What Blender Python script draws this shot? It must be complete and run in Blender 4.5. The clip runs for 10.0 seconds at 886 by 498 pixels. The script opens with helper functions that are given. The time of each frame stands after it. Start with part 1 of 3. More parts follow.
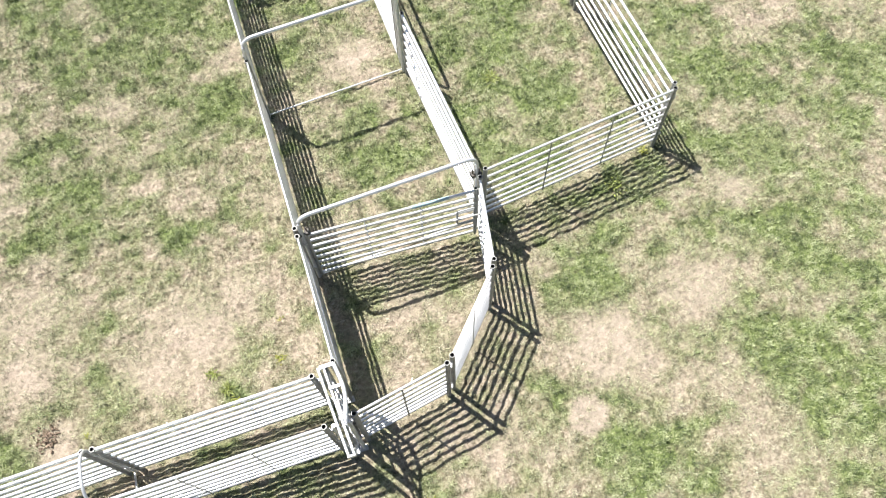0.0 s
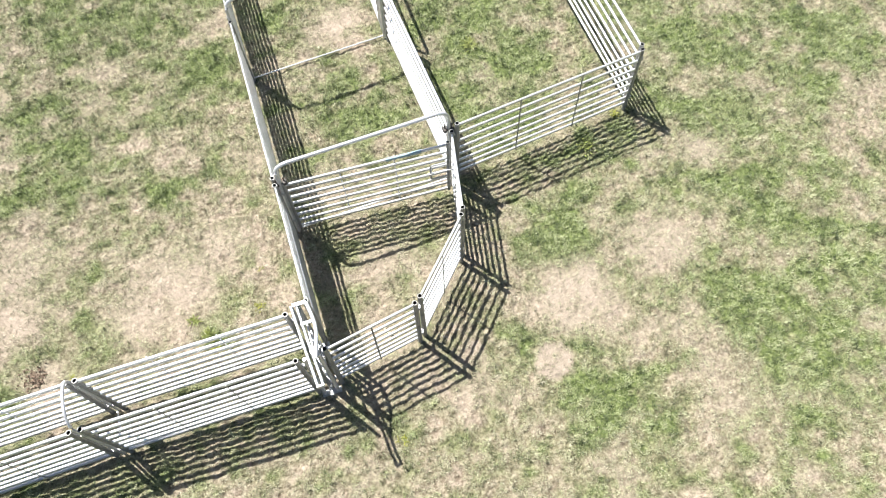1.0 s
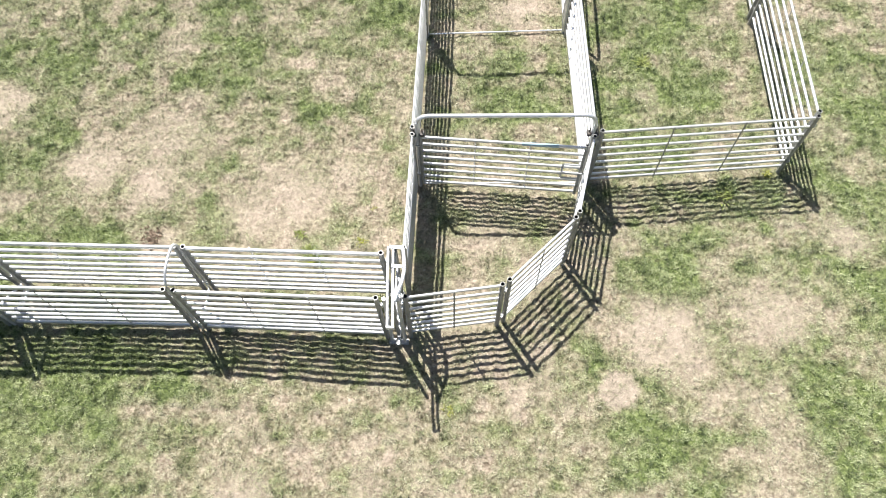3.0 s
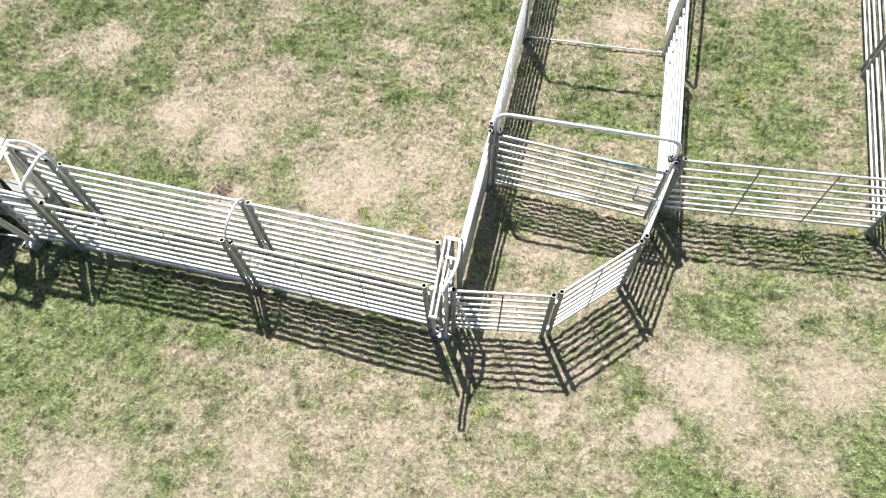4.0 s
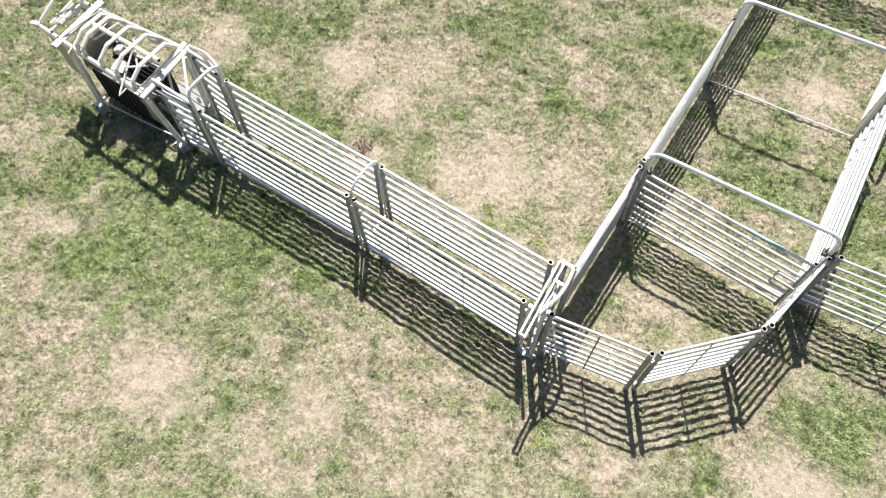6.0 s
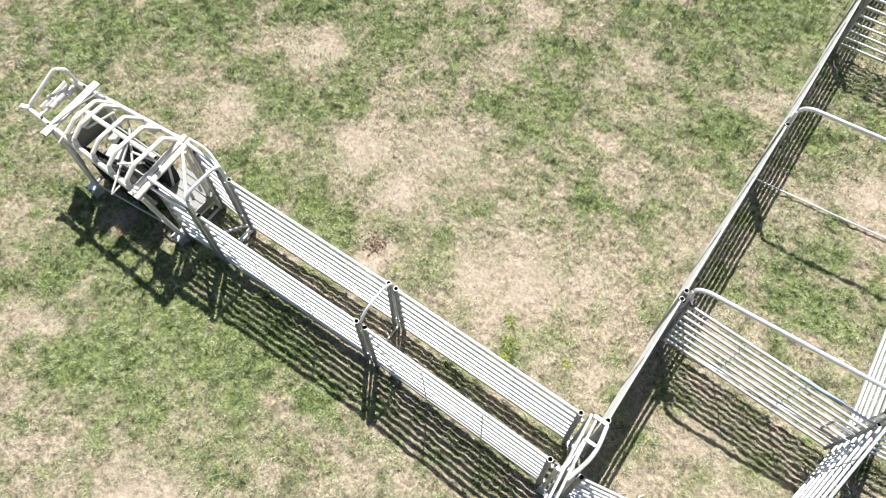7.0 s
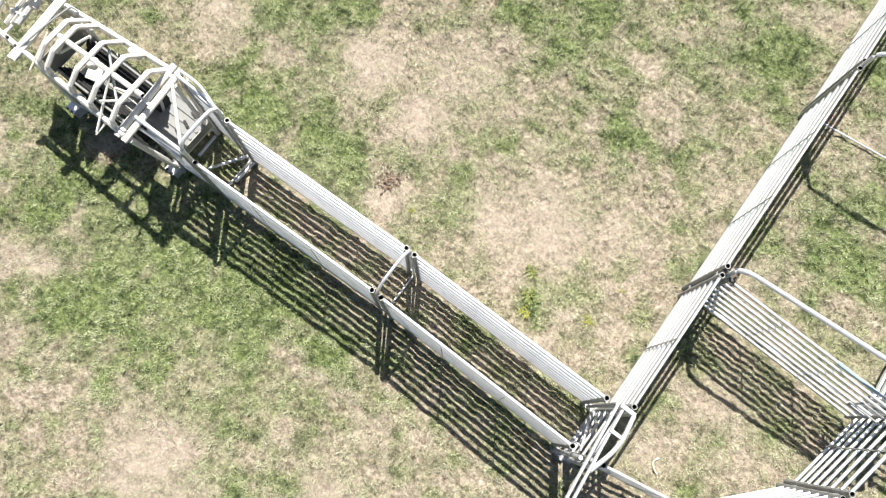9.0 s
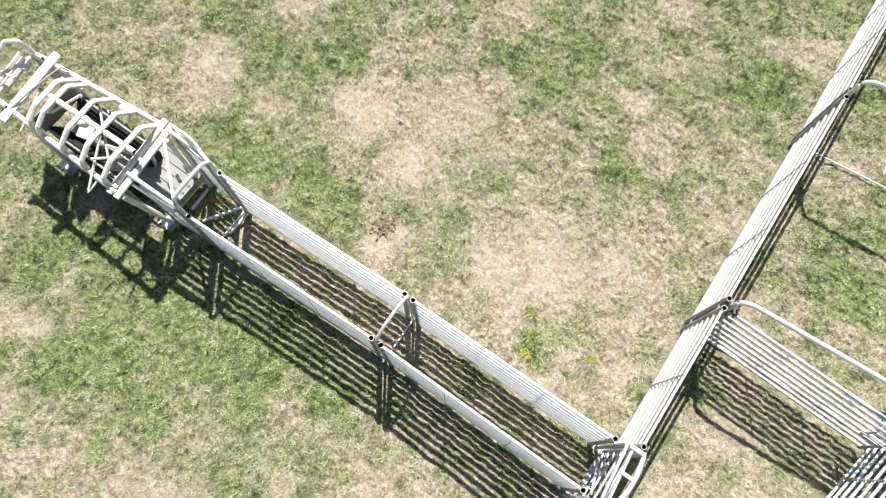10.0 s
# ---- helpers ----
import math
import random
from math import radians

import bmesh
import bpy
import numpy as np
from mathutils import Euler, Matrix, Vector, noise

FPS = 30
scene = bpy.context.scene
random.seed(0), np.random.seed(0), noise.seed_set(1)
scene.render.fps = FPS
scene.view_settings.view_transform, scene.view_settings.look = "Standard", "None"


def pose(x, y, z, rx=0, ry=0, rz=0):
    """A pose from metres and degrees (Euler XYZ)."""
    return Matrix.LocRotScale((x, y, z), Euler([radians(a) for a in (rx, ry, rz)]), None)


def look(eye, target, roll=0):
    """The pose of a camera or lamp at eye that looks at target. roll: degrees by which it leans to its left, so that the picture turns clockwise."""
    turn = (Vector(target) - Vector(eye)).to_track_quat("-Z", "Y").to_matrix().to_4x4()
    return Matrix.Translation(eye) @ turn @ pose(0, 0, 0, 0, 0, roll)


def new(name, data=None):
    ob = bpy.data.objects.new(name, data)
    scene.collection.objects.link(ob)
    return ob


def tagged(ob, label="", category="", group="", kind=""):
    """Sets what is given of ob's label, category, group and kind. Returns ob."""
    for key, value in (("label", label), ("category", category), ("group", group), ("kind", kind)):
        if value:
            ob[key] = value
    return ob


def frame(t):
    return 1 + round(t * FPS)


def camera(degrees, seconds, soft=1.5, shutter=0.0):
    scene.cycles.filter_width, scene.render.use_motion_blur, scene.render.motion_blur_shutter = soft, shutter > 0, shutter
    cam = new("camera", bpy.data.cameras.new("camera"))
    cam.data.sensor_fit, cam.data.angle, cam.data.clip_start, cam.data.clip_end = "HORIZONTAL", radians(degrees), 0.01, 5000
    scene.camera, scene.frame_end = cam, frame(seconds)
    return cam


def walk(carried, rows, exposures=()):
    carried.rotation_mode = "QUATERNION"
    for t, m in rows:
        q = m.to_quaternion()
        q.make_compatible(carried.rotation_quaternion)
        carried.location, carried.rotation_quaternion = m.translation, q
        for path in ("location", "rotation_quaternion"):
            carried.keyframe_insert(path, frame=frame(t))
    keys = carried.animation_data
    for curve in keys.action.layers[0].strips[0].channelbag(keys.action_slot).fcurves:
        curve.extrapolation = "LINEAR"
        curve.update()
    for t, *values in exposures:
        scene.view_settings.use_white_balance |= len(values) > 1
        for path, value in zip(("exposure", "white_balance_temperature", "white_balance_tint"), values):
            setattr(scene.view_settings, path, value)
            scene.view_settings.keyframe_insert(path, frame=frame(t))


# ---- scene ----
cam = camera(64.2, 10.0, soft=1.1)
PATH = [
    (0, (0.629, -2.081, 7.004), (0.875, -1.217, 5.217), -2.9),
    (0.5, (0.695, -2.426, 7.019), (0.937, -1.561, 5.232), -2.9),
    (1, (0.742, -2.714, 7.029), (0.982, -1.851, 5.241), -2.8),
    (1.5, (0.759, -2.843, 7.067), (0.966, -1.975, 5.277), -2.4),
    (2, (0.778, -2.9, 7.071), (0.872, -2.005, 5.285), -2.0),
    (2.5, (0.803, -2.941, 7.044), (0.809, -2.033, 5.262), -1.8),
    (3, (0.798, -2.966, 6.991), (0.727, -2.057, 5.211), -1.6),
    (3.2, (0.818, -3.009, 6.961), (0.699, -2.093, 5.187), -1.9),
    (4.3, (0.885, -3.013, 6.859), (0.593, -2.126, 5.091), -0.9),
    (4.5, (0.895, -3.017, 6.848), (0.573, -2.139, 5.08), -0.7),
    (5, (0.899, -3.015, 6.821), (0.509, -2.163, 5.054), -0.3),
    (5.2, (0.895, -3.003, 6.81), (0.472, -2.168, 5.042), -0.1),
    (6.3, (0.7, -2.664, 6.807), (0.149, -1.93, 5.03), -1.6),
    (6.5, (0.526, -2.458, 6.789), (-0.028, -1.724, 5.013), -1.5),
    (7, (-0.06, -1.786, 6.786), (-0.606, -1.061, 5.004), -0.9),
    (7.5, (-0.59, -1.146, 6.78), (-1.144, -0.407, 5.006), -0.3),
    (7.8, (-0.755, -0.995, 6.752), (-1.316, -0.241, 4.952), 0.0),
    (8, (-0.827, -0.944, 6.741), (-1.335, -0.267, 4.929), 0.0),
    (8.3, (-0.905, -0.93, 6.745), (-1.278, -0.421, 4.945), 0.56),
    (8.4, (-0.93, -0.935, 6.748), (-1.262, -0.468, 4.948), 1.24),
    (8.5, (-0.95, -0.939, 6.75), (-1.248, -0.514, 4.819), 2.0),
    (9, (-0.995, -0.908, 6.693), (-1.263, -0.536, 4.747), 1.7),
    (9.5, (-0.997, -0.921, 6.679), (-1.255, -0.54, 4.733), 0.8),
    (10, (-1.04, -0.898, 6.647), (-1.361, -0.425, 4.731), 0.9),
]
EXPOSURES = ((0, 1.18), (1.5, 1.13), (3.2, 1.10), (10, 1.09))
walk(cam, [(t, look(eye, target, roll)) for t, eye, target, roll in PATH], EXPOSURES)

# ---- world and sun ----
SUN_AWAY = Vector((0.345, -0.50, -1.0))          # the way the light falls
world = bpy.data.worlds.new("world")
scene.world = world
world.use_nodes = True
wn = world.node_tree.nodes
sky = wn.new("ShaderNodeTexSky")
sky.sky_type, sky.sun_disc = "NISHITA", False
sky.sun_elevation = math.atan2(1.0, math.hypot(0.345, 0.50))
sky.sun_rotation = math.atan2(-0.345, 0.50)
sky.air_density, sky.dust_density = 1.0, 1.5
wn["Background"].inputs["Strength"].default_value = 0.05
world.node_tree.links.new(sky.outputs["Color"], wn["Background"].inputs["Color"])
sun = new("sun", bpy.data.lights.new("sun", "SUN"))
sun.data.energy, sun.data.angle, sun.data.color = 5.0, radians(0.53), (1.0, 0.965, 0.905)
sun.matrix_world = Matrix.Translation((-4, 6, 12)) @ SUN_AWAY.to_track_quat("-Z", "Y").to_matrix().to_4x4()


# ---- materials ----
def material(name, colour, rough=0.5, metal=0.0, vary=0.12, scale=14.0, bump=0.1, stain=None, stain_amount=0.35, stretch=(1, 1, 1)):
    """Principled surface with variation at two scales and a fine relief."""
    m = bpy.data.materials.new(name)
    m.use_nodes = True
    nt = m.node_tree
    b = nt.nodes["Principled BSDF"]
    co = nt.nodes.new("ShaderNodeNewGeometry")
    mp = nt.nodes.new("ShaderNodeMapping")
    mp.inputs["Scale"].default_value = stretch
    nt.links.new(co.outputs["Position"], mp.inputs["Vector"])
    big, fine = nt.nodes.new("ShaderNodeTexNoise"), nt.nodes.new("ShaderNodeTexNoise")
    big.inputs["Scale"].default_value, big.inputs["Detail"].default_value = scale, 5
    fine.inputs["Scale"].default_value, fine.inputs["Detail"].default_value = scale * 12, 3
    for n in (big, fine):
        nt.links.new(mp.outputs["Vector"], n.inputs["Vector"])
    info = nt.nodes.new("ShaderNodeObjectInfo")
    ramp = nt.nodes.new("ShaderNodeMapRange")
    ramp.inputs["From Min"].default_value, ramp.inputs["From Max"].default_value = 0.3, 0.7
    ramp.inputs["To Min"].default_value, ramp.inputs["To Max"].default_value = 1 - vary, 1 + vary
    nt.links.new(fine.outputs["Fac"], ramp.inputs["Value"])
    rnd = nt.nodes.new("ShaderNodeMapRange")
    rnd.inputs["To Min"].default_value, rnd.inputs["To Max"].default_value = 1 - vary * 0.6, 1 + vary * 0.4
    nt.links.new(info.outputs["Random"], rnd.inputs["Value"])
    mul = nt.nodes.new("ShaderNodeMath")
    mul.operation = "MULTIPLY"
    nt.links.new(ramp.outputs["Result"], mul.inputs[0])
    nt.links.new(rnd.outputs["Result"], mul.inputs[1])
    mask = nt.nodes.new("ShaderNodeMapRange")
    mask.inputs["From Min"].default_value, mask.inputs["From Max"].default_value = 0.52, 0.72
    mask.inputs["To Max"].default_value = stain_amount
    nt.links.new(big.outputs["Fac"], mask.inputs["Value"])
    mix = nt.nodes.new("ShaderNodeMix")
    mix.data_type = "RGBA"
    mix.inputs["A"].default_value = (*colour, 1)
    mix.inputs["B"].default_value = (*(stain or [c * 0.6 for c in colour]), 1)
    nt.links.new(mask.outputs["Result"], mix.inputs["Factor"])
    hsv = nt.nodes.new("ShaderNodeHueSaturation")
    nt.links.new(mix.outputs["Result"], hsv.inputs["Color"])
    nt.links.new(mul.outputs["Value"], hsv.inputs["Value"])
    nt.links.new(hsv.outputs["Color"], b.inputs["Base Color"])
    rr = nt.nodes.new("ShaderNodeMapRange")
    rr.inputs["To Min"].default_value, rr.inputs["To Max"].default_value = max(0.02, rough - 0.1), min(1, rough + 0.12)
    nt.links.new(big.outputs["Fac"], rr.inputs["Value"])
    nt.links.new(rr.outputs["Result"], b.inputs["Roughness"])
    b.inputs["Metallic"].default_value = metal
    bp = nt.nodes.new("ShaderNodeBump")
    bp.inputs["Strength"].default_value, bp.inputs["Distance"].default_value = bump, 0.004
    nt.links.new(fine.outputs["Fac"], bp.inputs["Height"])
    nt.links.new(bp.outputs["Normal"], b.inputs["Normal"])
    return m


ALU = material("mill_finish_aluminium", (0.66, 0.67, 0.69), 0.34, 0.5, 0.10, 9, 0.05, (0.42, 0.42, 0.41), 0.5)
POST = material("weathered_aluminium_post", (0.30, 0.305, 0.30), 0.5, 0.45, 0.14, 11, 0.08, (0.15, 0.145, 0.135), 0.6)
GALV = material("galvanised_steel", (0.46, 0.47, 0.48), 0.45, 0.6, 0.14, 18, 0.08, (0.42, 0.42, 0.40), 0.5)
# near black puts the shade inside open tube ends and slots into the colour
DARK = material("dark_tube_inside", (0.03, 0.03, 0.03), 0.8, 0.0, 0.2, 20)
CREAM = material("off_white_painted_steel", (0.63, 0.61, 0.565), 0.45, 0.0, 0.08, 10, 0.06, (0.52, 0.46, 0.36), 0.55)
LIGHT = material("scuffed_light_sheet", (0.20, 0.203, 0.197), 0.6, 0.0, 0.1, 6, 0.05, (0.30, 0.29, 0.26), 0.6)
SHEET = material("dull_aluminium_sheet", (0.29, 0.29, 0.27), 0.38, 0.5, 0.1, 6, 0.04, (0.17, 0.16, 0.13), 0.6)
RUBBER = material("black_rubber", (0.008, 0.008, 0.008), 0.8, 0.0, 0.3, 25, 0.2, (0.035, 0.033, 0.028), 0.5)
BLUE = material("faded_blue_tape", (0.30, 0.41, 0.46), 0.6, 0.0, 0.15, 30, 0.1, (0.4, 0.5, 0.55), 0.4)
RUST = material("dark_steel", (0.075, 0.07, 0.065), 0.6, 0.5, 0.25, 25, 0.15, (0.13, 0.075, 0.045), 0.5)
STRAW = material("bleached_bone_stick", (0.55, 0.50, 0.40), 0.7, 0.0, 0.15, 30, 0.2)


def pasture(name, blades):
    """Dry and green turf; the cover attribute holds green share, tone of the blade with clump shade in it, bare soil
    share.
    """
    m = bpy.data.materials.new(name)
    m.use_nodes = True
    nt = m.node_tree
    b = nt.nodes["Principled BSDF"]
    at = nt.nodes.new("ShaderNodeAttribute")
    at.attribute_name = "cover"
    sep = nt.nodes.new("ShaderNodeSeparateColor")
    nt.links.new(at.outputs["Color"], sep.inputs["Color"])

    def ramp(value, stops):
        r = nt.nodes.new("ShaderNodeValToRGB")
        e = r.color_ramp.elements
        while len(e) < len(stops):
            e.new(0.5)
        for k, (p, c) in zip(e, stops):
            k.position, k.color = p, (*c, 1)
        nt.links.new(value, r.inputs["Fac"])
        return r.outputs["Color"]

    def mixed(f, a, c):
        x = nt.nodes.new("ShaderNodeMix")
        x.data_type = "RGBA"
        for v, s in ((f, "Factor"), (a, "A"), (c, "B")):
            nt.links.new(v, x.inputs[s])
        return x.outputs["Result"]

    geo = nt.nodes.new("ShaderNodeNewGeometry")
    n1, n2 = nt.nodes.new("ShaderNodeTexNoise"), nt.nodes.new("ShaderNodeTexNoise")
    n1.inputs["Scale"].default_value, n1.inputs["Detail"].default_value, n1.inputs["Roughness"].default_value = 24, 7, 0.78
    n2.inputs["Scale"].default_value, n2.inputs["Detail"].default_value = 130, 4
    for n in (n1, n2):
        nt.links.new(geo.outputs["Position"], n.inputs["Vector"])
    tone = sep.outputs["Green"] if blades else n1.outputs["Fac"]
    if blades:
        dry = ramp(tone, [(0.0, DRY[0]), (0.35, DRY[1]), (0.7, DRY[2]), (1.0, DRY[3])])
        green = ramp(tone, [(0.0, LUSH[0]), (0.4, LUSH[1]), (0.8, LUSH[2]), (1.0, LUSH[3])])
    else:
        dry = ramp(tone, [(0.33, THATCH[0]), (0.45, THATCH[1]), (0.57, THATCH[2]), (0.70, THATCH[3])])
        green = ramp(tone, [(0.38, SWARD[0]), (0.52, SWARD[1]), (0.66, SWARD[2])])
    colour = mixed(sep.outputs["Red"], dry, green)
    if not blades:
        soil = ramp(n2.outputs["Fac"], [(0.3, SOIL[0]), (0.55, SOIL[1]), (0.75, SOIL[2])])
        colour = mixed(sep.outputs["Blue"], colour, soil)
        bp = nt.nodes.new("ShaderNodeBump")
        bp.inputs["Strength"].default_value, bp.inputs["Distance"].default_value = 0.9, 0.02
        nt.links.new(n1.outputs["Fac"], bp.inputs["Height"])
        nt.links.new(bp.outputs["Normal"], b.inputs["Normal"])
    nt.links.new(colour, b.inputs["Base Color"])
    b.inputs["Roughness"].default_value = 0.5 if blades else 0.9
    b.inputs["Specular IOR Level"].default_value = 0.5 if blades else 0.2
    return m


# turf colours; the darkest stops also paint the shade in gaps between tufts
DRY = [(0.130, 0.108, 0.070), (0.295, 0.262, 0.182), (0.435, 0.394, 0.288), (0.54, 0.495, 0.38)]
LUSH = [(0.034, 0.052, 0.019), (0.180, 0.230, 0.090), (0.315, 0.368, 0.172), (0.41, 0.447, 0.25)]
THATCH = [(0.070, 0.054, 0.038), (0.205, 0.165, 0.121), (0.39, 0.325, 0.26), (0.52, 0.45, 0.375)]
SWARD = [(0.026, 0.038, 0.013), (0.115, 0.148, 0.050), (0.265, 0.305, 0.135)]
SOIL = [(0.235, 0.186, 0.144), (0.41, 0.343, 0.283), (0.51, 0.443, 0.38)]
TURF, BLADE = pasture("turf", False), pasture("grass_blade", True)


# ---- mesh helpers ----
def part(name, bm, mat, parent=None, label="", smooth=True):
    """Links a bmesh as one mesh object under a thing or a part."""
    me = bpy.data.meshes.new(name)
    bmesh.ops.recalc_face_normals(bm, faces=bm.faces)
    bm.to_mesh(me)
    bm.free()
    for m in mat if isinstance(mat, (list, tuple)) else [mat]:
        me.materials.append(m)
    if smooth:
        me.shade_smooth()
        me.set_sharp_from_angle(angle=radians(38))
    ob = new(name, me)
    ob.parent = parent
    return tagged(ob, label=label)


def thing(name, label, category, group="", m=None):
    ob = tagged(new(name), label=label, category=category, group=group)
    if m is not None:
        ob.matrix_world = m
    return ob


def sweep(bm, pts, w, h=None, n=10, power=2.0, up=(0, 0, 1), hollow=0.0, closed_ends=True, mats=(0, 0)):
    """A tube of width w and height h along pts; power 2 is oval, higher is squarer. hollow: depth of the open sockets at both ends."""
    h = h or w
    pts = [Vector(p) for p in pts]
    ring = []
    for k in range(n):
        a = 2 * math.pi * (k + 0.5) / n
        c, s = math.cos(a), math.sin(a)
        r = (abs(c) ** power + abs(s) ** power) ** (-1 / power)
        ring.append((c * r * w / 2, s * r * h / 2))
    rows = []
    for i, p in enumerate(pts):
        d = (pts[min(i + 1, len(pts) - 1)] - pts[max(i - 1, 0)]).normalized()
        u = Vector(up)
        if abs(d.dot(u)) > 0.95:
            u = Vector((1, 0, 0)) if abs(d.x) < 0.9 else Vector((0, 1, 0))
        side = d.cross(u).normalized()
        top = side.cross(d).normalized()
        k = 1.0
        if 0 < i < len(pts) - 1:
            a = (pts[i] - pts[i - 1]).normalized()
            b = (pts[i + 1] - pts[i]).normalized()
            k = 1 / max(0.6, math.cos(a.angle(b) / 2))
        rows.append([bm.verts.new(p + side * x * (k if abs((pts[min(i + 1, len(pts) - 1)] - pts[i]).normalized().dot(side)) > 0.05 else 1) + top * y * (k if abs((pts[min(i + 1, len(pts) - 1)] - pts[i]).normalized().dot(top)) > 0.05 else 1)) for x, y in ring])
    for a, b in zip(rows, rows[1:]):
        for k in range(n):
            bm.faces.new((a[k], a[(k + 1) % n], b[(k + 1) % n], b[k])).material_index = mats[0]
    for row, p, q in ((rows[0], pts[0], pts[1]), (rows[-1], pts[-1], pts[-2])):
        if hollow:
            d = (q - p).normalized() * hollow
            inner = [bm.verts.new(p + (v.co - p) * 0.76) for v in row]
            deep = [bm.verts.new(v.co + d) for v in inner]
            for k in range(n):
                j = (k + 1) % n
                bm.faces.new((row[k], row[j], inner[j], inner[k])).material_index = mats[0]
                bm.faces.new((inner[k], inner[j], deep[j], deep[k])).material_index = mats[1]
            bm.faces.new(deep).material_index = mats[1]
        elif closed_ends:
            bm.faces.new(row)
    return bm


def block(bm, size, at=(0, 0, 0), turn=None, bevel=0.004):
    """A bevelled box."""
    m = Matrix.Translation(at) @ (turn or Matrix()) @ Matrix.Diagonal((*size, 1))
    made = bmesh.ops.create_cube(bm, size=1.0, matrix=m)
    edges = {e for v in made["verts"] for e in v.link_edges}
    if bevel:
        bmesh.ops.bevel(bm, geom=list(edges), offset=bevel, segments=1, affect="EDGES")
    return bm


def bend(points, radius, steps=5):
    """Rounds the corners of a line of points."""
    pts = [Vector(p) for p in points]
    out = [pts[0]]
    for a, b, c in zip(pts, pts[1:], pts[2:]):
        u, v = (a - b), (c - b)
        r = min(radius, u.length * 0.49, v.length * 0.49)
        p, q = b + u.normalized() * r, b + v.normalized() * r
        for k in range(steps + 1):
            s = k / steps
            out.append((1 - s) ** 2 * p + 2 * s * (1 - s) * b + s * s * q)
    return out + [pts[-1]]


B = bmesh.new


def tube(name, pts, w, mat, parent, h=None, label="", n=10, power=2.0, hollow=0.0):
    return part(name, sweep(B(), pts, w, h, n, power, hollow=hollow, mats=(0, 1)), [mat, DARK] if hollow else mat, parent, label, smooth=power < 6)


# ---- ground ----
GREEN_A = [(-1.3, 5.33, 0.5), (-2.3, 5.54, 0.55), (-2.52, 6.46, 0.6), (-1.27, 6.2, 0.5), (-2.17, 3.1, 0.5), (-2.81, 2.95, 0.25),
           (-0.4, 4.15, 0.38), (-2.67, 4.17, 0.3), (-2.42, 1.68, 0.32), (-2.1, 1.0, 0.28), (-3.1, 0.45, 0.42), (-1.16, 2.42, 0.17),
           (2.78, 4.24, 0.6), (2.93, 3.38, 0.16), (2.47, 2.71, 0.5), (1.0, 2.54, 0.3), (1.4, 2.74, 0.34), (3.75, 1.42, 0.27),
           (7.44, 2.06, 0.45), (7.08, 2.39, 0.3), (6.8, 1.45, 0.4)]
GREEN_B = [(4.49, -0.8, 0.42), (4.5, -1.15, 0.34), (2.51, -1.1, 0.3), (2.78, -1.42, 0.36), (2.57, -1.66, 0.32), (3.0, 0.25, 0.3),
           (5.02, -1.72, 0.25), (6.25, 0.15, 0.3), (4.34, -0.48, 0.23), (-4.46, 1.55, 0.45), (-5.04, 1.21, 0.4), (-1.98, 1.62, 0.25),
           (-2.62, -2.17, 0.24), (-3.91, -1.6, 0.95), (-4.54, -1.25, 0.65), (-3.07, -1.35, 0.5)]
GREEN_C = [(-0.93, 6.75, 1.1), (-1.02, 5.77, 0.55), (-4.34, 1.86, 0.4), (-2.29, 3.3, 0.5), (-4.43, 3.02, 0.42),
           (-5.62, 2.82, 0.55), (-3.54, 4.95, 0.35), (-4.45, 0.39, 0.3), (-4.65, 2.22, 0.27), (-4.43, -2.1, 0.5), (-2.59, -0.85, 0.4),
           (-1.03, 0.57, 0.14), (-7.48, 0.77, 0.6), (-3.3, 0.5, 0.34), (5.6, 2.6, 0.5), (-6.6, 1.9, 0.6), (3.2, 2.2, 0.35)]
GREEN_D = [(-3.5, -0.8, 0.45), (-2.9, -0.75, 0.38), (-4.2, -0.85, 0.4), (-2.3, -0.95, 0.3), (-3.6, -1.15, 0.5), (-4.3, -1.75, 0.6), (-2.75, -1.1, 0.35), (-5.3, -1.45, 0.4), (-4.65, 0.46, 0.34), (-4.15, 0.45, 0.33), (-3.6, 0.46, 0.33), (-3.1, 0.42, 0.3), (-4.5, 1.39, 0.38), (-4.0, 1.27, 0.22), (-4.95, 1.24, 0.3), (-2.1, 3.25, 0.35),
           (-2.45, 1.55, 0.25), (-2.17, 1.02, 0.2), (-2.24, 1.72, 0.22), (-1.22, 2.59, 0.2), (-0.33, 4.24, 0.3),
           (1.0, 4.6, 0.55), (0.9, 5.4, 0.5), (1.2, 3.3, 0.3), (5.2, 0.4, 0.55), (5.6, 1.4, 0.5), (4.95, -1.95, 0.5), (3.4, 3.0, 0.45),
           (3.3, 4.6, 0.5), (2.7, 2.0, 0.3), (5.3, 3.4, 0.5), (5.9, -0.8, 0.5), (-0.15, 5.3, 0.3)]
OLIVE = [(-5.95, 0.12, 0.45), (-6.38, 0.19, 0.6), (-3.9, 0.45, 0.75), (-4.1, -1.6, 1.1), (-2.9, -1.35, 0.75), (-5.5, -1.6, 0.8), (-1.9, -1.3, 0.5), (-4.7, -2.3, 0.6), (-7.6, 0.6, 0.9), (-6.8, 1.6, 0.9), (-5.4, 3.2, 0.9),
         (-4.3, 3.3, 0.6), (-1.3, 4.8, 1.1), (-1.1, 3.7, 0.8), (-0.9, 6.2, 1.2), (6.4, 1.6, 1.3), (5.2, 1.6, 0.9), (3.0, 3.2, 0.8), (-6.9, -1.1, 0.8)]
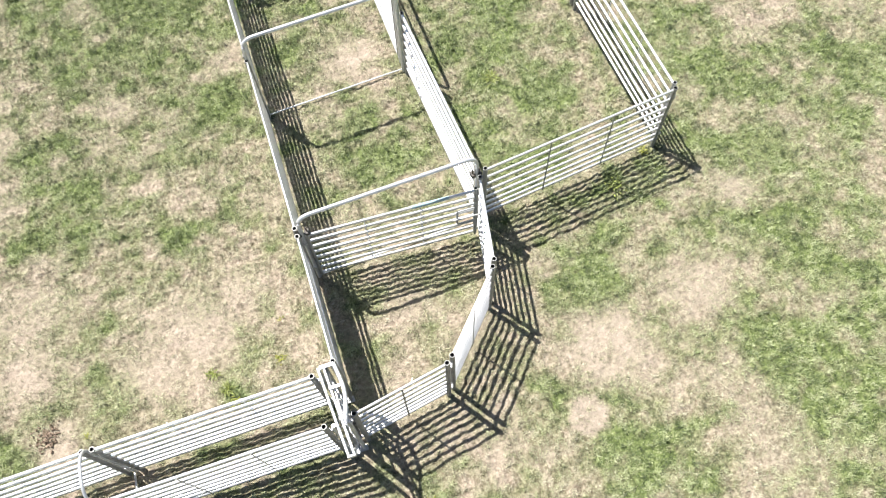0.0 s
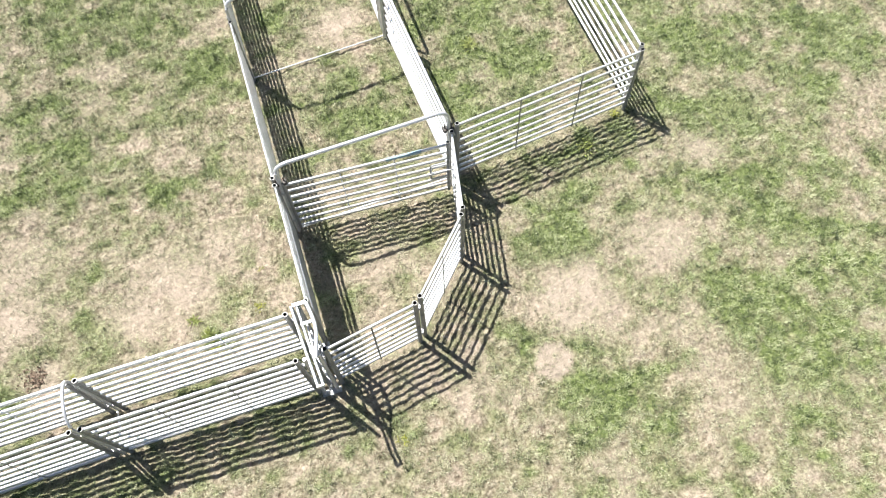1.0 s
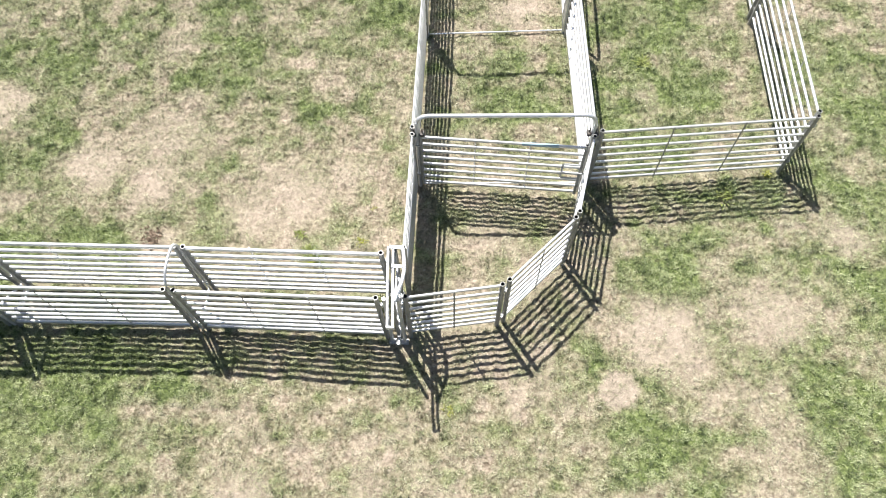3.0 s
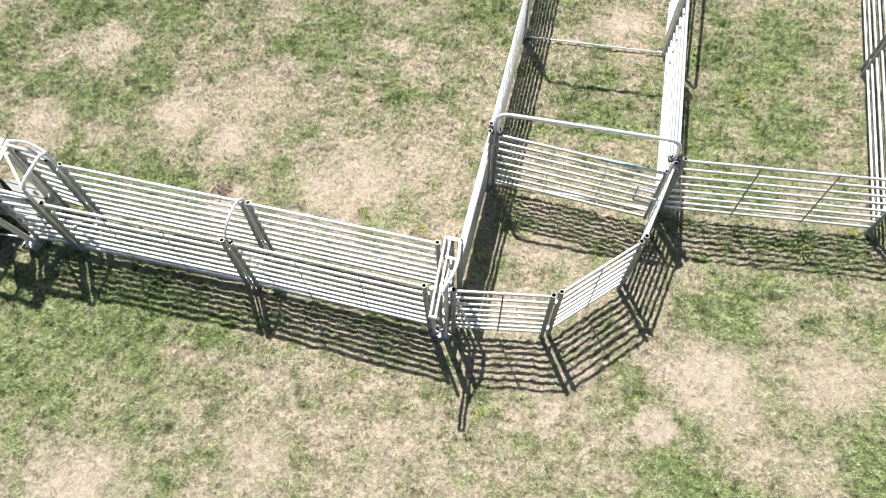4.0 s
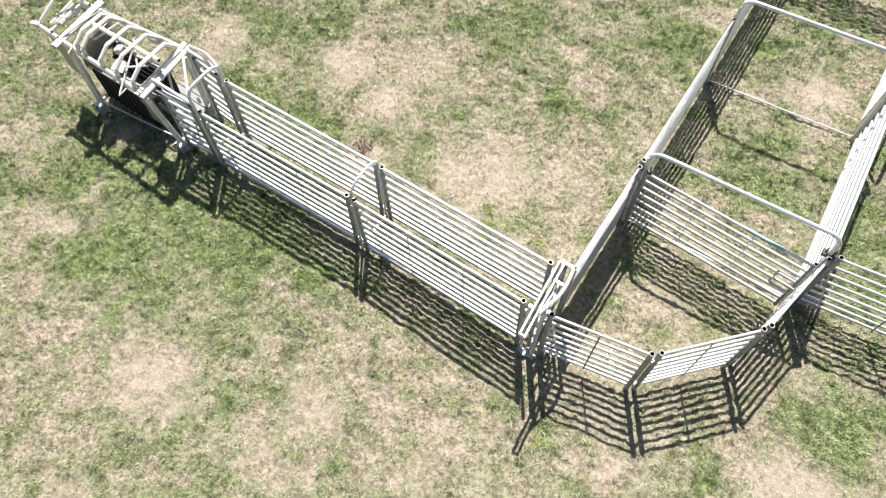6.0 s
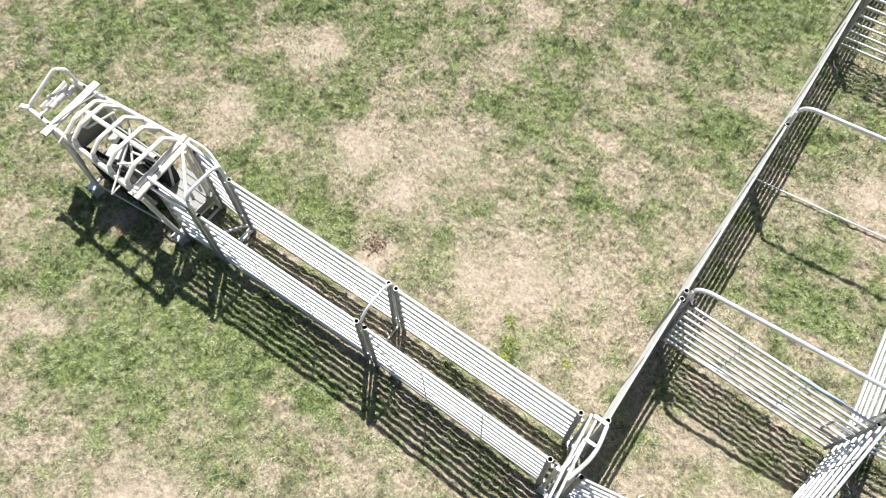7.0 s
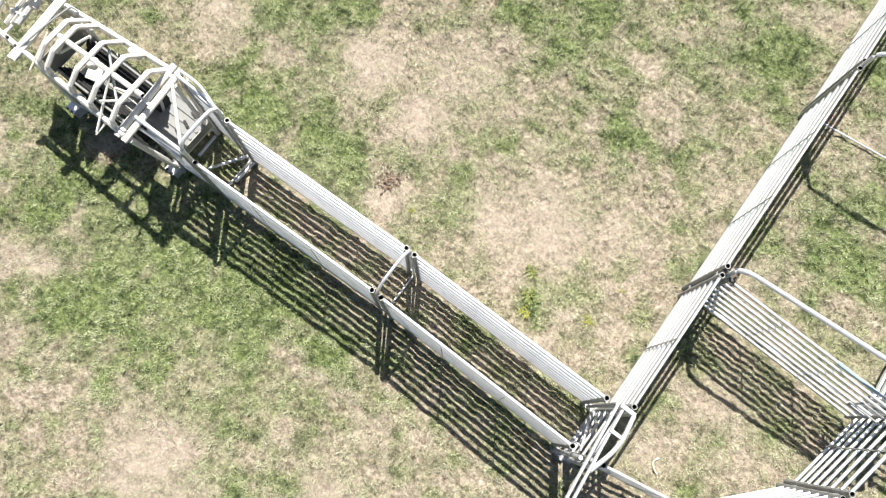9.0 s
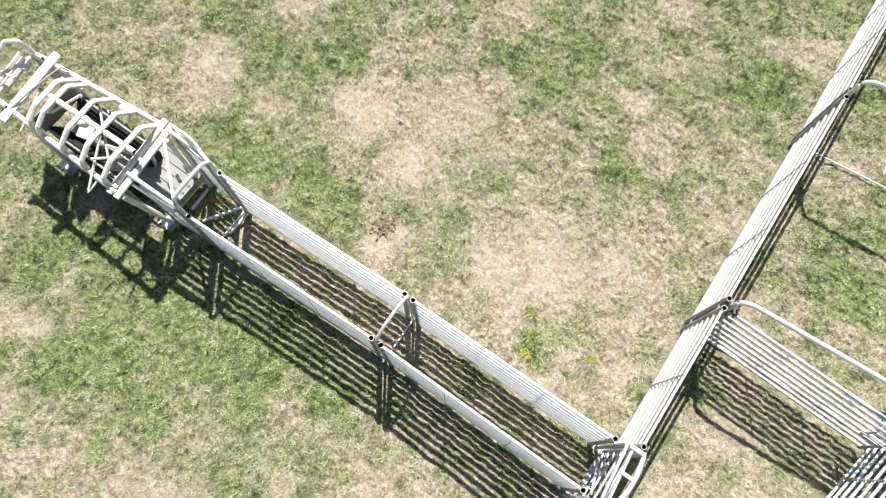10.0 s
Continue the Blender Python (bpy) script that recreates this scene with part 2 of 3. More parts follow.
# olive turf; the eastern spots also paint in a dimming of the light there
OLIVE_B = [(5.01, 0.58, 0.5), (6.05, 0.85, 0.7), (5.51, -0.34, 0.6), (5.29, -1.2, 0.6), (2.48, -1.43, 0.4), (5.93, 1.94, 0.6), (7.19, 2.05, 0.6),
           (3.3, -1.7, 0.6), (4.4, -1.6, 0.6), (3.71, 0.59, 0.6), (2.98, 0.56, 0.5), (3.95, -0.56, 0.4), (1.07, 3.02, 0.4), (1.53, 2.64, 0.4), (0.65, 3.3, 0.35), (1.3, 3.52, 0.4), (1.78, 2.95, 0.35),
           (-3.4, 0.36, 0.4), (-4.2, 0.34, 0.4), (-5.85, 0.55, 0.45), (-4.7, -1.15, 0.5)]
# less green: drier ground, and north of the race haze painted as paler turf
PALE = [(-3.4, 1.98, 0.35), (-3.13, 2.53, 0.3), (-3.15, 1.27, 0.3), (-2.12, 2.14, 0.4), (-1.51, 0.99, 0.4), (-1.72, 2.28, 0.4), (-1.21, 2.91, 0.35),
        (-4.6, 0.99, 0.3), (-3.33, 1.63, 0.35), (-0.73, 1.71, 0.35), (-1.2, 1.8, 0.3), (-0.4, -0.22, 0.25), (-0.9, -0.22, 0.25), (-1.4, -0.22, 0.25),
        (-1.9, -0.22, 0.25), (-2.4, -0.24, 0.25), (-2.9, -0.24, 0.25), (-3.4, -0.25, 0.25), (-3.8, -0.25, 0.25),
        (-3.9, -2.4, 0.55), (-4.9, -2.2, 0.35), (-1.4, -1.35, 0.5), (-2.15, -2.1, 0.4), (-2.9, -2.75, 0.5), (-2.45, -1.62, 0.35), (-3.3, -2.1, 0.35),
        (0.2, -1.6, 0.6), (-0.5, -1.9, 0.6), (1.2, -1.75, 0.6), (0.9, -1.2, 0.4), (-0.6, -1.3, 0.5)]
BARE_A = [(4.0, -0.02, 0.42, 0.45), (2.88, -0.31, 0.46, 0.55), (-1.23, 1.23, 0.48, 0.4), (-0.63, 1.5, 0.37, 0.3),
          (3.87, -1.45, 0.27, 0.25), (3.96, -1.82, 0.40, 0.2), (1.34, 4.34, 0.37, 0.5), (4.96, 0.99, 0.26, 0.4), (1.05, 0.72, 0.38, 0.3),
          (-2.9, 1.96, 0.5, 0.35), (-1.57, 0.99, 0.5, 0.4), (-2.85, -2.82, 0.5, 0.45), (-1.26, -2.14, 0.33, 0.4), (-2.7, 0.5, 0.26, 0.4)]
BARE_B = [(2.75, -0.26, 0.33, 0.4), (-5.09, 2.32, 0.41, 0.4), (-3.69, 1.49, 0.38, 0.5), (-2.9, 1.29, 0.42, 0.4), (-5.33, 1.02, 0.39, 0.4),
          (-2.72, 0.58, 0.16, 0.3), (-1.73, 4.49, 0.27, 0.3), (-3.08, 3.49, 0.27, 0.3), (-3.12, 4.43, 0.28, 0.3), (-4.92, -2.1, 0.22, 0.4),
          (-5.25, -0.80, 0.15, 0.5), (0.6, -0.1, 0.4, 0.25), (1.5, 0.3, 0.3, 0.2), (3.1, -0.55, 0.3, 0.4)]


def lattice(x, y, scale, seed):
    """Smooth value noise on numpy arrays, 0 to 1."""
    x, y = x * scale + seed * 17.3, y * scale - seed * 9.7
    i, j = np.floor(x).astype(np.int64), np.floor(y).astype(np.int64)
    f, g = x - i, y - j
    f, g = f * f * (3 - 2 * f), g * g * (3 - 2 * g)

    def h(a, b):
        v = (a * 374761393 + b * 668265263 + seed * 1442695) & 0xFFFFFFFF
        v = ((v ^ (v >> 13)) * 1274126177) & 0xFFFFFFFF
        return ((v ^ (v >> 16)) & 0xFFFF) / 65535.0

    return (h(i, j) * (1 - f) + h(i + 1, j) * f) * (1 - g) + (h(i, j + 1) * (1 - f) + h(i + 1, j + 1) * f) * g


def cloud(x, y, scale, seed, octaves=4):
    v, a, s = 0, 0.5, scale
    for k in range(octaves):
        v, a, s = v + a * lattice(x, y, s, seed + k), a * 0.55, s * 2.1
    return v / 1.0


def cover(x, y):
    """Share of green and of bare soil at places on the ground."""
    wx = x + 0.22 * (cloud(x, y, 2.2, 3) - 0.5) + 0.10 * (lattice(x, y, 9, 5) - 0.5)
    wy = y + 0.22 * (cloud(x, y, 2.2, 11) - 0.5) + 0.10 * (lattice(x, y, 9, 7) - 0.5)
    g = np.zeros_like(x)
    for cx, cy, r in GREEN_A + GREEN_B + GREEN_C + GREEN_D:
        g = np.maximum(g, np.exp(-(((wx - cx) ** 2 + (wy - cy) ** 2) / (r * r)) ** 1.3))
    mottle = cloud(x, y, 1.1, 21, 6)
    fine = cloud(x, y, 5.5, 31, 5)
    streak = cloud(x * 1.0, y * 2.2, 3.1, 71, 4)
    o = np.zeros_like(x)
    for cx, cy, r, s in [(*c, 0.18) for c in OLIVE] + [(*c, 0.23) for c in OLIVE_B]:
        o = np.maximum(o, s * np.exp(-((wx - cx) ** 2 + (wy - cy) ** 2) / (r * r)))
    p = np.zeros_like(x)
    for cx, cy, r in PALE:
        p = np.maximum(p, np.exp(-((wx - cx) ** 2 + (wy - cy) ** 2) / (r * r)))
    v = 0.42 * g + o - 0.16 * p + 0.45 * (mottle - 0.5) + 1.35 * (fine - 0.5) + 0.4 * (streak - 0.5) + 0.35
    green = np.clip(v / 0.85, 0, 1) ** 1.1
    b = np.zeros_like(x)
    for cx, cy, r, s in BARE_A + BARE_B:
        b = np.maximum(b, 1.2 * s * np.exp(-(((wx - cx) ** 2 + (wy - cy) ** 2) / (r * r)) ** 1.6))
    b = np.maximum(b, np.clip((cloud(x, y, 2.3, 101, 5) - 0.62) * 4, 0, 0.25) * (1 - 0.8 * np.maximum(g, 3 * o)))
    ring = np.hypot(x - 2.375, (y + 0.905) * 1.05) + 0.10 * (cloud(x, y, 9, 77, 3) - 0.45)
    b = np.maximum(b, 0.66 * np.clip((0.235 - ring) / 0.06, 0, 1))
    bare = np.clip(b * (0.25 + 1.5 * cloud(x, y, 9, 41, 4)) + 0.5 * np.clip(0.40 - mottle, 0, 1) * (fine < 0.5), 0, 1)
    green = green * (1 - np.clip(b * 1.15, 0, 0.95))
    return np.clip(green, 0, 1), bare


def swell(x, y, bare=0.0):
    """Height of the turf: low swells, hummocks and tufts, flatter on bare soil."""
    rough = 0.034 * (cloud(x, y, 9.0, 57, 2) - 0.40) + 0.036 * (lattice(x, y, 25.0, 63) - 0.5)
    return 0.016 * (cloud(x, y, 3.5, 51, 3) - 0.5) + rough * (1 - 0.85 * bare)


STEP = 0.025
GX, GY = np.arange(-10.2, 9.2, STEP), np.arange(-5.0, 9.2, STEP)
GREEN_MAP, BARE_MAP = (m.reshape(len(GY), len(GX)) for m in cover(*(m.ravel() for m in np.meshgrid(GX, GY))))


def looked_up(x, y):
    """The cover at many places, from the map."""
    u, v = (x - GX[0]) / STEP, (y - GY[0]) / STEP
    i, j = u.astype(int), v.astype(int)
    f, h = u - i, v - j
    return [(m[j, i] * (1 - f) + m[j, i + 1] * f) * (1 - h) + (m[j + 1, i] * (1 - f) + m[j + 1, i + 1] * f) * h for m in (GREEN_MAP, BARE_MAP)]


def attribute(me, values):
    a = me.attributes.new("cover", "FLOAT_COLOR", "POINT")
    a.data.foreach_set("color", values.astype(np.float32).ravel())


def spread(lo, hi, step):
    inner = list(np.arange(lo, hi + 1e-6, step))
    far = [0.15 * k for k in range(1, 60)] + [10, 12, 15, 20, 45, 100, 220, 450]
    return np.array([lo - f for f in reversed(far)] + inner + [hi + f for f in far])


def ground():
    xs, ys = spread(-10.2, 9.0, 0.028), spread(-4.8, 8.8, 0.028)
    X, Y = np.meshgrid(xs, ys)
    g, b = cover(X.ravel(), Y.ravel())
    out = np.maximum(np.maximum(-10.2 - X, X - 9.0), np.maximum(-4.8 - Y, Y - 8.8)).ravel()
    fade = np.clip(-out / 1.2, 0, 1)
    tint = np.clip(1 - out / 12, 0, 1)
    g, b = 0.36 + (g - 0.36) * tint, 0.04 + (b - 0.04) * tint
    Z = swell(X.ravel(), Y.ravel(), b) * fade - 0.006
    co = np.stack([X.ravel(), Y.ravel(), Z], 1)
    nx, ny = len(xs), len(ys)
    i = (np.arange(ny - 1)[:, None] * nx + np.arange(nx - 1)[None, :]).ravel()
    quads = np.stack([i, i + 1, i + 1 + nx, i + nx], 1)
    me = bpy.data.meshes.new("ground")
    me.vertices.add(len(co))
    me.vertices.foreach_set("co", co.ravel())
    me.loops.add(quads.size)
    me.loops.foreach_set("vertex_index", quads.ravel())
    me.polygons.add(len(quads))
    me.polygons.foreach_set("loop_start", np.arange(0, quads.size, 4))
    me.update(calc_edges=True)
    attribute(me, np.stack([g, g * 0, b, g * 0 + 1], 1))
    me.shade_smooth()
    me.materials.append(TURF)
    tagged(new("ground", me), label="patchy dry pasture with green tufts and bare soil", category="ground", kind="structure")


def grass(name, label, count, seed, length, lush):
    """Loose blades of turf, one triangle each, lying and standing every way."""
    rng = np.random.default_rng(seed)
    n = int(count)
    x, y = rng.uniform(-9.8, 8.6, n), rng.uniform(-4.4, 8.3, n)
    keep = (y < np.minimum(8.6 + 0.75 * (x + 1), 8.75 - 0.62 * x)) & (y > np.maximum(-3.6 - 0.76 * (x + 4.43), -4.7 + 0.2 * np.maximum(x - 1, 0)))
    x, y = x[keep], y[keep]
    g, b = looked_up(x, y)
    tuft = 0.55 * cloud(x, y, 9.0, 57, 2) / 0.775 + 0.45 * lattice(x, y, 25.0, 63)
    clump = np.clip((tuft - 0.5) * 2.4 + 1.6 * (cloud(x, y, 11, seed + 61, 4) - 0.46) + 0.5, 0, 1)
    odds = (0.05 + 0.95 * g ** 0.8) if lush else (1.0 - 0.9 * g)
    odds = odds * (0.14 + 0.86 * clump)
    keep = rng.uniform(0, 1, len(x)) < odds * (1 - 0.92 * b)
    x, y, g, b, clump = x[keep], y[keep], g[keep], b[keep], clump[keep]
    n = len(x)
    # blades gather into tufts
    tx, ty = np.round(x / 0.085 + rng.normal(0, 0.3, n)) * 0.085, np.round(y / 0.085 + rng.normal(0, 0.3, n)) * 0.085
    pull = rng.uniform(0.0, 0.6, n)
    x, y = x + (tx - x) * pull, y + (ty - y) * pull
    lean = 2 * math.pi * cloud(x, y, 4.0, seed + 81, 2) * 2
    a = lean + rng.normal(0, 2.2, n)
    L = length * rng.uniform(0.4, 1.3, n) * (0.5 + 0.9 * clump) * (0.8 + 0.45 * g)
    tilt = np.radians(rng.uniform(20, 80, n) if lush else rng.uniform(8, 70, n))
    w = rng.uniform(0.0028, 0.0054, n) * (1.3 if lush else 1.0)
    dx, dy = np.cos(a), np.sin(a)
    z = swell(x, y, b) - 0.008
    root = np.stack([x, y, z], 1)
    side = np.stack([-dy, dx, 0 * dx], 1) * (w / 2)[:, None]
    tip = root + np.stack([dx * np.cos(tilt) * L, dy * np.cos(tilt) * L, np.sin(tilt) * L], 1)
    co = np.stack([root - side, root + side, tip], 1).reshape(-1, 3)
    loops = np.arange(n * 3)
    start = np.arange(0, n * 3, 3)
    me = bpy.data.meshes.new(name)
    me.vertices.add(len(co))
    me.vertices.foreach_set("co", co.ravel())
    me.loops.add(len(loops))
    me.loops.foreach_set("vertex_index", loops)
    me.polygons.add(len(start))
    me.polygons.foreach_set("loop_start", start)
    me.update(calc_edges=True)
    # tone darkens in clumps, adding painted shade between tufts to the random variation
    tone = np.clip(0.5 + 2.4 * (cloud(x, y, 13, seed + 91, 4) - 0.47) + rng.normal(0, 0.24, n), 0, 1)
    share = np.clip((g * 0.95 + 0.18 if lush else g * 0.66) + rng.normal(0, 0.17, n), 0, 1)
    attribute(me, np.repeat(np.stack([share, tone, b * 0, b * 0 + 1], 1), 3, 0))
    me.materials.append(BLADE)
    tagged(new(name, me), label=label, category="grass", kind="stuff")


ground()
grass("dry_grass", "short straw-coloured dry grass lying on the pasture", 2900000, 5, 0.034, False)
grass("green_grass", "fresh green grass tufts in the dry pasture", 3100000, 9, 0.036, True)


# ---- yard panels ----
RAILS = (1.015, 0.868, 0.730, 0.598, 0.472, 0.352, 0.240, 0.135)
HIGH = 1.05


def post_mesh(name, parent, at, z0=-0.05, z1=HIGH, w=0.047, mat=None):
    x, y = at
    return tube(name, [(x, y, z0), (x, y, z1)], w, mat or POST, parent, n=8, power=7, hollow=0.06)


def panel(p, q, ties=2, rail=(0.026, 0.032), label="silver aluminium eight-rail sheep yard panel standing on dry grass", group="yard panels", side=-1, sheet=0.0, sink=(0.0, 0.0)):
    """A hurdle from post centre p to post centre q."""
    p, q = Vector((*p, 0)), Vector((*q, 0))
    L = (q - p).length
    turn = math.degrees(math.atan2(q.y - p.y, q.x - p.x))
    ob = thing("yard_panel", label, "yard panel", group, pose(p.x, p.y, -sink[0], 0, math.degrees(math.atan2(sink[1] - sink[0], L)), turn))
    for x in (0, L):
        post = post_mesh("post", ob, (x, 0))
        for z in (0.22, 0.88):
            s = -1 if x == 0 else 1
            part("lug", sweep(B(), [(x + s * 0.034, 0, z - 0.02), (x + s * 0.034, 0, z + 0.02)], 0.030, n=8, hollow=0.01, mats=(0, 0)), GALV, post)
    shared = None
    for z in RAILS:
        if shared is None:
            r = tube("rail", [(0.019, 0, 0), (L - 0.019, 0, 0)], rail[0], ALU, ob, rail[1], n=12, power=2.6)
            shared = r.data
        else:
            r = new("rail", shared)
            r.parent = ob
        r.location = (0, 0, z)
    if sheet:
        part("kick_sheet", block(B(), (L - 0.05, 0.006, sheet - 0.09), (L / 2, -side * (rail[0] / 2 + 0.004), (sheet + 0.09) / 2), bevel=0.001), ALU, ob, "flat aluminium kick sheet")
    for k in range(ties):
        x = L * (k + 1) / (ties + 1)
        bm = B()
        block(bm, (0.012 if group == "race panels" else 0.017, 0.005, RAILS[0] - RAILS[-1] + 0.05), (x, side * (rail[0] / 2 + 0.003), (RAILS[0] + RAILS[-1]) / 2), bevel=0.001)
        part("tie_strip", bm, GALV if group == "race panels" else POST, ob, smooth=False)
    return ob


HEAVY, BROAD, THICK = (0.024, 0.055), (0.032, 0.048), (0.034, 0.058)
RACE = "silver aluminium race panel with wide flattened rails, standing on grass"
panel((-1.905, -0.450), (-0.002, -0.460), rail=BROAD, sink=(0.05, 0.0), label=RACE, group="race panels")
panel((-3.915, -0.505), (-2.045, -0.447), rail=BROAD, sink=(0.03, 0.055), label=RACE, group="race panels")
panel((-1.915, -0.004), (-0.005, 0.0), rail=BROAD, side=1, sink=(0.035, 0.0), label=RACE, group="race panels")
panel((-3.945, -0.058), (-2.040, 0.0), rail=BROAD, side=1, sink=(0.0, 0.035), label=RACE, group="race panels")
SHORT = "short aluminium race panel between the hoop and the sheep handler"
panel((-4.43, -0.530), (-4.03, -0.505), ties=0, rail=BROAD, label=SHORT, group="race panels")
panel((-4.43, -0.02), (-4.08, -0.05), ties=0, rail=BROAD, label=SHORT, group="race panels")
# side wall of the yard
panel((0.185, 0.075), (0.170, 1.385), ties=1, rail=HEAVY, side=1, sheet=0.66, label="aluminium yard panel with rails over a flat kick sheet")
panel((0.165, 1.478), (0.140, 3.695), rail=HEAVY, side=1)
panel((0.138, 3.785), (0.085, 6.12), rail=HEAVY, side=1)
panel((0.080, 6.23), (0.03, 8.45), rail=HEAVY, side=1)
# middle wall
panel((2.065, 1.585), (1.955, 3.80), rail=THICK)
# outer pen
panel((2.135, 1.515), (4.375, 1.800), label="silver aluminium eight-rail panel closing the outer pen")
panel((4.400, 1.865), (4.375, 4.12), label="silver aluminium eight-rail panel of the outer pen's side")
panel((4.372, 4.22), (4.345, 6.45), label="silver aluminium eight-rail panel of the outer pen's side")
# curved forcing pen
CURVE = "short aluminium eight-rail panel of the curved forcing pen"
panel((2.050, 1.440), (1.868, 0.545), ties=1, label=CURVE, group="curved pen panels")
panel((1.828, 0.475), (1.195, -0.215), ties=1, side=1, label=CURVE, group="curved pen panels")
panel((1.130, -0.268), (0.240, -0.432), ties=1, side=1, label=CURVE, group="curved pen panels")
# cross panel at the far end of the inner pen
panel((0.17, 6.10), (1.82, 6.17), label="silver aluminium eight-rail panel across the inner pen")


# ---- hoop frames and gates ----
def hoop_frame(name, p, q, top, label, leaf=False, width=0.042, radius=0.15, sill=True, mat=None, swing=None):
    p, q = Vector((*p, 0)), Vector((*q, 0))
    L = (q - p).length
    ob = thing(name, label, "gate" if leaf else "gate frame", "hoop frames", pose(p.x, p.y, 0, 0, 0, math.degrees(math.atan2(q.y - p.y, q.x - p.x))))
    tube("hoop", bend([(0, 0, -0.05), (0, 0, top), (L, 0, top), (L, 0, -0.05)], radius, 7), width, mat or ALU, ob, n=12)
    if sill:
        tube("sill_bar", [(0.02, 0, 0.034), (L - 0.02, 0, 0.034)], 0.018, ALU, ob, n=8, power=4)
    if leaf:
        a, b = 0.075, L - (0.026 if swing else 0.075)
        gate = part("gate_leaf", sweep(B(), [(a, 0, 0.07), (a, 0, 1.0)], 0.036, n=8, power=6, hollow=0.04), POST, ob)
        tube("stile", [(b, 0, 0.07), (b, 0, 1.0)], 0.036, POST, gate, n=8, power=6, hollow=0.04)
        for z in [0.955 - 0.1205 * k for k in range(8)]:
            tube("rail", [(a + 0.016, 0, z), (b - 0.016, 0, z)], 0.027, ALU, gate, 0.036, n=12, power=2.6)
        for s in (1 / 3, 2 / 3):
            part("tie_strip", block(B(), (0.012, 0.005, 0.88), (a + (b - a) * s, 0.0165, 0.533), bevel=0.001), GALV, gate, smooth=False)
        for z in (0.25, 0.80):
            part("hinge", block(B(), (0.075, 0.03, 0.03), (0.038, 0, z), bevel=0.004), GALV, gate)
        if swing:
            gate.matrix_local = pose(swing[0], swing[1], 0, 0, 0, swing[2]) @ pose(-a, 0, 0)
    return ob


gate = hoop_frame("hoop_gate", (0.215, 1.435), (2.045, 1.525), 1.285, "eight-rail aluminium gate slightly ajar under a round tubular hoop", leaf=True, swing=(0.034, -0.017, -4.95))
leaf = [c for c in gate.children if c.name.startswith("gate_leaf")][0]
for x in (-0.03, 0.055, 1.79, 1.86):
    part("clamp", block(B(), (0.05, 0.075, 0.04), (x, 0.0, 0.99), bevel=0.008), RUST, gate, "dark steel corner clamp")
    tube("clamp_pin", [(x, 0.0, 0.93), (x, 0.0, 1.075)], 0.016, RUST, gate, n=6)
latch = part("latch_bracket", sweep(B(), bend([(1.785, -0.03, 0.68), (1.60, -0.03, 0.68), (1.60, -0.03, 0.42), (1.785, -0.03, 0.42)], 0.03, 3), 0.022, n=8), GALV, leaf, "U-shaped galvanised latch bracket")
tube("latch_bolt", [(1.55, -0.05, 0.55), (1.85, -0.05, 0.55)], 0.018, GALV, leaf, n=8)
part("tape_wrap", sweep(B(), [(1.14, 0, 0.955), (1.52, 0, 0.955)], 0.033, 0.042, 12, 2.6), BLUE, leaf, "faded blue tape wound round the top rail")
hoop_frame("hoop_gateway", (0.150, 3.740), (1.925, 3.885), 1.315, "empty tubular aluminium hoop gateway with a sill bar on the grass")
hoop_frame("hoop_gate", (1.930, 4.02), (1.895, 6.12), 1.315, "closed eight-rail aluminium gate under a round hoop in the pen wall", leaf=True)
hoop_frame("race_hoop", (-1.975, -0.450), (-1.978, 0.0), 1.165, "small tubular hoop bridging the sheep race", radius=0.2, width=0.028)
hoop_frame("race_hoop", (-3.985, -0.500), (-3.985, -0.055), 1.27, "thick tubular hoop bridging the end of the race", radius=0.13, width=0.036)


